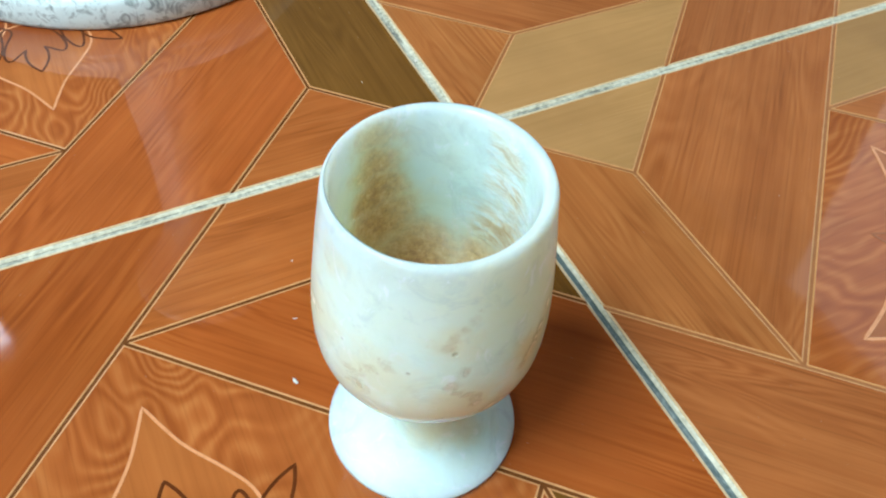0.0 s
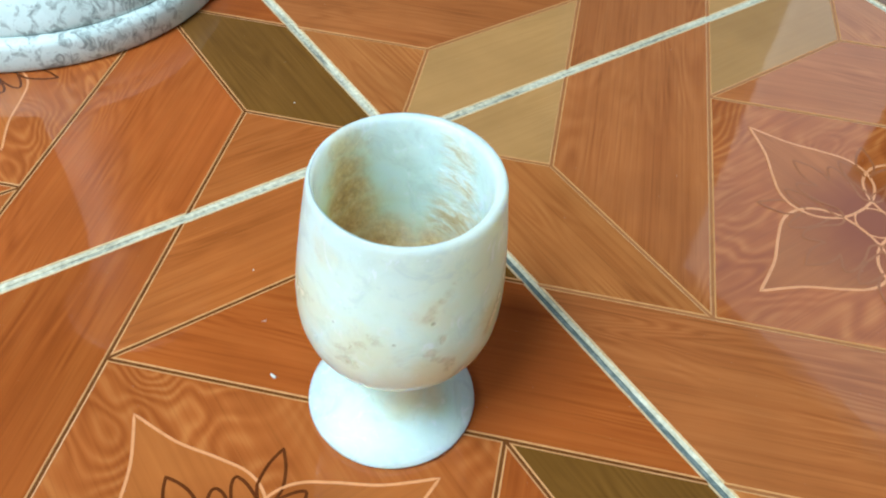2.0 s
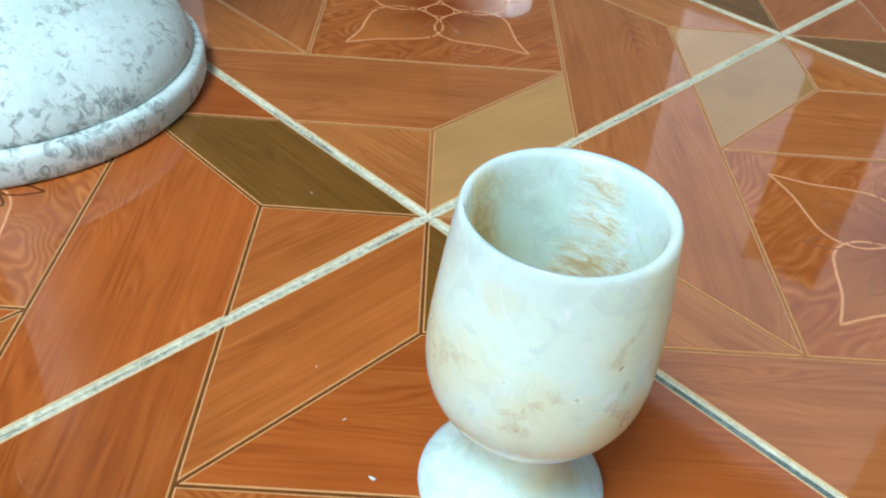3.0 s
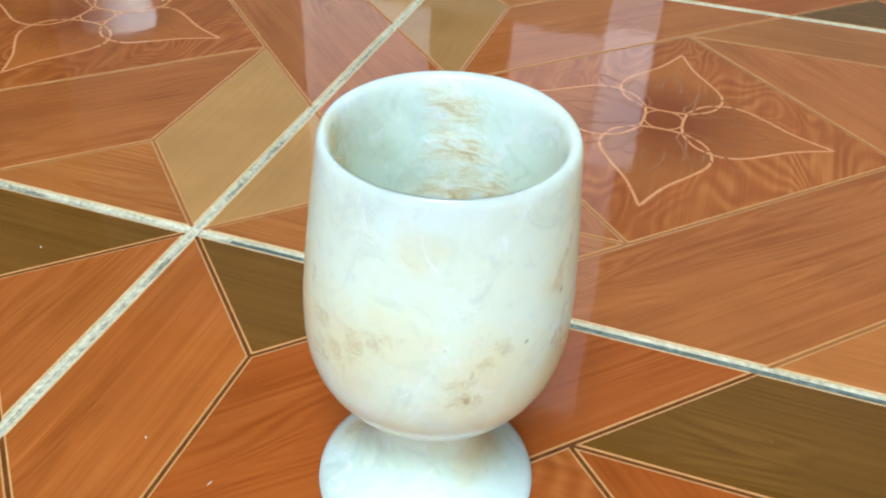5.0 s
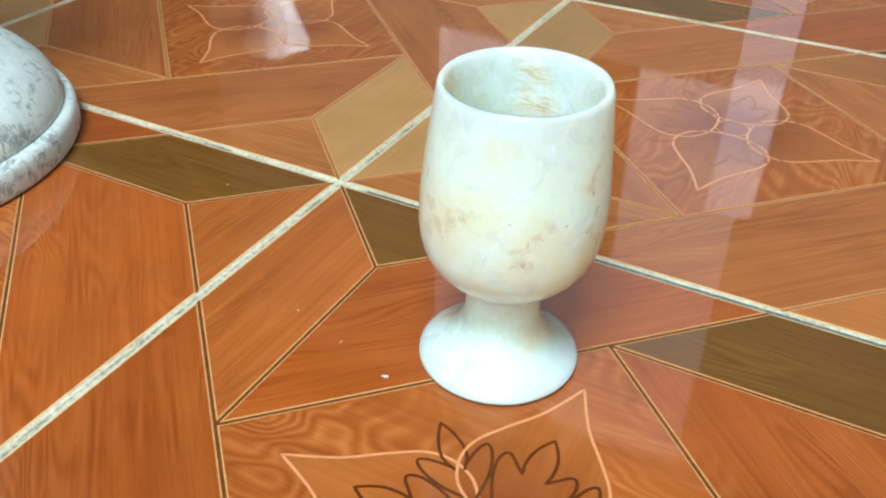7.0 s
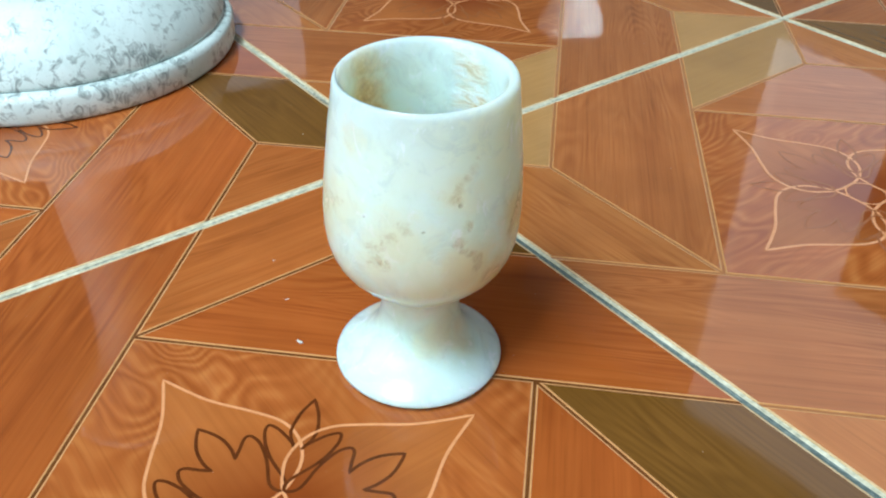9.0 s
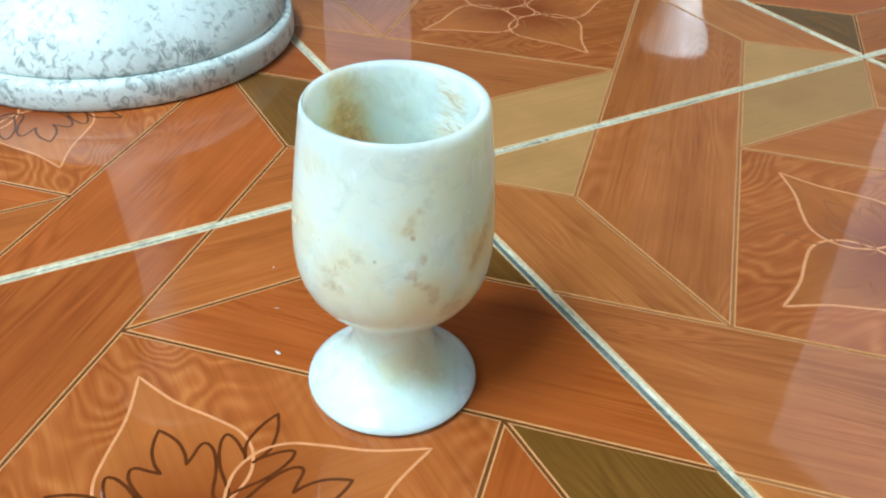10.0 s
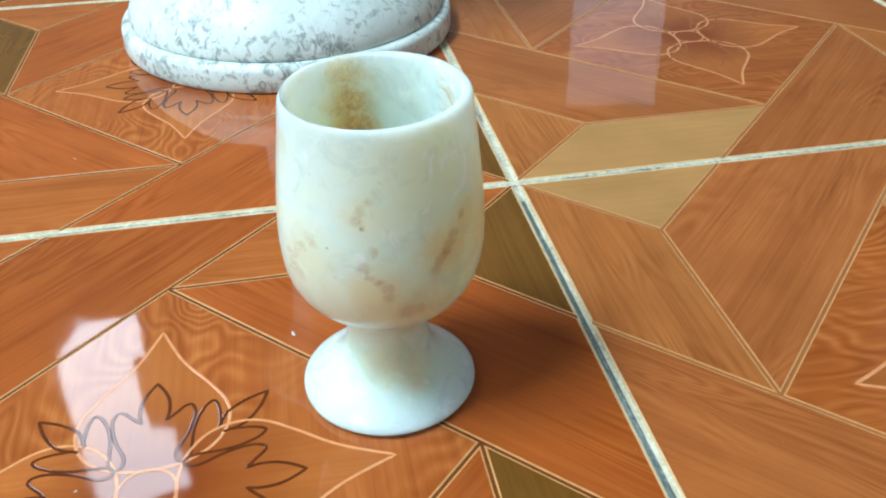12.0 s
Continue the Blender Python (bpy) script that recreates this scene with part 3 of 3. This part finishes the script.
def tiled_floor():
    floor = boxes("floor", [(-2.45, -2.45, -0.05, 2.55, 2.55, -0.0013)], M["grout"],
                  label="glossy wood-look ceramic tiles with pale dirty grout", category="floor")

    def strip_mesh(x0, x1, low, high, end=None, dirt="grout_worn"):
        verts = []
        for a in (low, low if end is None else end):
            verts.append([(-GAP, -0.0004), (a * GAP, -0.0008), (a * GAP + 0.0002, -0.0012), (high * GAP - 0.0002, -0.0012), (high * GAP, -0.0008), (GAP, -0.0004)])
        verts = [(x, *p) for pair in zip(*verts) for x, p in zip((x0, x1), pair)]
        return mesh_of("grout_line", verts, [(i, i + 1, i + 3, i + 2) for i in range(0, 10, 2)], [M["grout"], M[dirt]], [0, 1, 1, 1, 0])

    strip = strip_mesh(-2.42, 2.48, -0.55, 0.20)
    for k in range(-5, 6):
        if k:
            part("grout_line", strip, floor, pose(0, k * L, 0))
        else:
            part("grout_line", strip_mesh(-2.42, 0.02, -0.6, 0.3), floor)
            part("grout_line", strip_mesh(0.02, 0.17, -0.6, 0.22, -0.72, "grout_dirt"), floor)
            part("grout_line", strip_mesh(0.17, 2.48, -0.72, 0.22, None, "grout_dirt"), floor)
        part("grout_line", strip, floor, pose(k * L, 0, 0.00004, 0, 0, 90))
    kits = {p: tile_kit(p) for p in (False, True)}
    whole = {p: joined(*kits[p]) for p in kits}
    for i in range(-6, 6):
        for j in range(-6, 6):
            pale = j % 2 == 0
            at = pose((i + 0.5) * L, (j + 0.5) * L, 0, 0, 0, 90 if pale else 0)
            if not (-3 <= i <= 1 and -2 <= j <= 2):
                part("tile", whole[pale], floor, at)
                continue
            bed, kit = kits[pale]
            tile = part("tile", bed, floor, at)
            for name, me, turn in kit:
                lift = 0.00001 * (turn // 90) if name in ("petal", "petal_outline", "drawn_flower") else 0.0
                part(name, me, tile, pose(0, 0, lift, 0, 0, turn))


# ---- the goblet ----
def goblet():
    prof = [(0.0338, 0.0), (0.0364, 0.0010), (0.0378, 0.0026), (0.0376, 0.0038), (0.0358, 0.0050), (0.0330, 0.0068), (0.0290, 0.0095), (0.0246, 0.0135),
            (0.0210, 0.0185), (0.0186, 0.0240), (0.0175, 0.0300), (0.0173, 0.0350), (0.0177, 0.0395), (0.0184, 0.0425), (0.0188, 0.0435), (0.0202, 0.0448), (0.0226, 0.0466), (0.0262, 0.0495),
            (0.0300, 0.0530), (0.0332, 0.0566), (0.0358, 0.0606), (0.0378, 0.0652), (0.0391, 0.0705), (0.0398, 0.0770), (0.0400, 0.0850), (0.0398, 0.0930), (0.0393, 0.1010),
            (0.0386, 0.1090), (0.0377, 0.1190), (0.0366, 0.1290), (0.0359, 0.1362), (0.0357, 0.1378), (0.0353, 0.1389), (0.0347, 0.1397), (0.0340, 0.1400),
            (0.0333, 0.1399), (0.0327, 0.1395), (0.0322, 0.1387), (0.0319, 0.1374), (0.0315, 0.1340), (0.0313, 0.1200), (0.0312, 0.1050), (0.0312, 0.0900), (0.0304, 0.0780),
            (0.0285, 0.0680), (0.0235, 0.0620), (0.0160, 0.0590), (0.0060, 0.0582)]
    cut = [z for r, z in prof].index(0.0448)
    prof = [(r * (1.0 if z < 0.02 else 0.99 if z < 0.0448 else 1.004 - 0.028 * min(max((z - 0.08) / 0.06, 0), 1)), z * 1.011) for r, z in prof]
    cup = new("goblet")
    cup.location = (0.1543, -0.0980, 0.0)
    tagged(cup, "white onyx goblet with brown veins on tiled floor", "goblet")
    rim = max(range(len(prof)), key=lambda k: prof[k][1])
    prof = prof[:rim + 1] + [(r, z, 0.0, -0.0012) for r, z in prof[rim + 1:]]
    foot = prof[:cut] + [(0.0182, 0.0470)]
    bowl = [(0.0176, 0.0437), (0.0190, 0.0438), (0.0197, 0.0441)] + prof[cut:]
    part("foot", lathe("foot", foot, M["onyx_foot"], 128, LEAN, 0.006), cup, label="flared bluish-white foot with a short stem")
    part("bowl", lathe("bowl", bowl, M["onyx"], 128, LEAN, 0.006), cup, label="creamy bowl stained brown inside")


def pedestal():
    base = new("stone_pedestal")
    base.location = (-0.2925, -0.1205, 0)
    tagged(base, "white marble pedestal with grey speckles and domed foot", "pedestal")
    ring = [(0.1320, 0.0), (0.1348, 0.0012), (0.1362, 0.004), (0.1362, 0.0165), (0.1352, 0.0195), (0.1332, 0.0212), (0.1290, 0.0218), (0.1200, 0.0220)]
    part("foot_ring", lathe("foot_ring", ring, M["marble"], 128, wob=0.004), base)
    dome = [(0.1240, 0.0205), (0.1288, 0.0225), (0.1292, 0.0250), (0.1276, 0.0310), (0.1235, 0.0400), (0.1150, 0.0498), (0.1028, 0.0595), (0.0887, 0.0678),
            (0.0737, 0.0743), (0.0600, 0.0785), (0.0520, 0.0800)]
    part("dome", lathe("dome", dome, M["marble"], 128, wob=0.006), base, label="rounded dome with dense dark flecks")
    stem = [(0.0560, 0.0785), (0.0545, 0.0830), (0.0480, 0.0870), (0.0400, 0.0930), (0.0360, 0.1050), (0.0345, 0.1250), (0.0320, 0.1600), (0.0290, 0.2000),
            (0.0275, 0.2400), (0.0285, 0.2800), (0.0330, 0.3150), (0.0430, 0.3450), (0.0600, 0.3650), (0.0700, 0.3720), (0.0710, 0.3800), (0.0660, 0.3840), (0.0500, 0.3845)]
    part("stem", lathe("stem", stem, M["marble"], 96, wob=0.006), base, label="slim turned stem mirrored in the tiles")


def marble_vase():
    prof = [(0.050, 0.0), (0.055, 0.004), (0.055, 0.02), (0.040, 0.04), (0.034, 0.08), (0.040, 0.14), (0.052, 0.20), (0.055, 0.27), (0.046, 0.33), (0.040, 0.36),
            (0.052, 0.40), (0.068, 0.44), (0.072, 0.46), (0.066, 0.462), (0.050, 0.42), (0.036, 0.37), (0.020, 0.36)]
    vase = new("stone_vase", lathe("stone_vase", prof, M["white_marble"], 48, wob=0.05))
    vase.location = (-0.90, 1.08, 0)
    tagged(vase, "tall white marble vase mirrored in the floor", "vase")


def stone_chip():
    bm = bmesh.new()
    bmesh.ops.create_icosphere(bm, subdivisions=2, radius=1.0)
    for v in bm.verts:
        v.co *= 1 + 0.25 * noise.noise(v.co * 1.7)
        v.co.y += 0.5 * v.co.x * v.co.x
        v.co = Vector((v.co.x * 0.0019, v.co.y * 0.0007, v.co.z * 0.0006 + 0.0005))
    me = bpy.data.meshes.new("stone_chip")
    bm.to_mesh(me)
    bm.free()
    me.materials.append(M["chip"])
    chip = tagged(new("stone_chip", me), "tiny white stone chip lying on the tile", "chip", "stone chips on the floor")
    chip.matrix_world = pose(0.116, -0.139, 0.0001, 0, 0, 20)
    grain = copy_thing(chip, pose(-0.066, 0.0005, -0.0012, 0, 0, 70))
    tagged(grain, "white stone grain stuck in the grout line")
    grain.scale = (0.7, 1.3, 1.2)
    speck = copy_thing(chip, pose(0.194, -0.227, 0.0002, 0, 0, 120))
    speck.scale = (0.4, 0.5, 0.5)
    # a pale scratch in the glaze, built from a flattened chip
    scratch = copy_thing(chip, pose(0.0845, -0.128, 0.0, 0, 0, 75))
    tagged(scratch, "pale scratch on the tile, built as a thin raised chip")
    scratch.scale = (0.7, 0.28, 0.28)
    # small pale marks on the tiles, drawn with chip copies
    for x, y, turn in ((-0.059, -0.037, 15), (-0.088, -0.268, 40), (0.052, -0.118, 130)):
        copy_thing(chip, pose(x, y, 0.0, 0, 0, turn)).scale = (0.32, 0.45, 0.35)

room()
goblet()
pedestal()
marble_vase()
stone_chip()
tiled_floor()
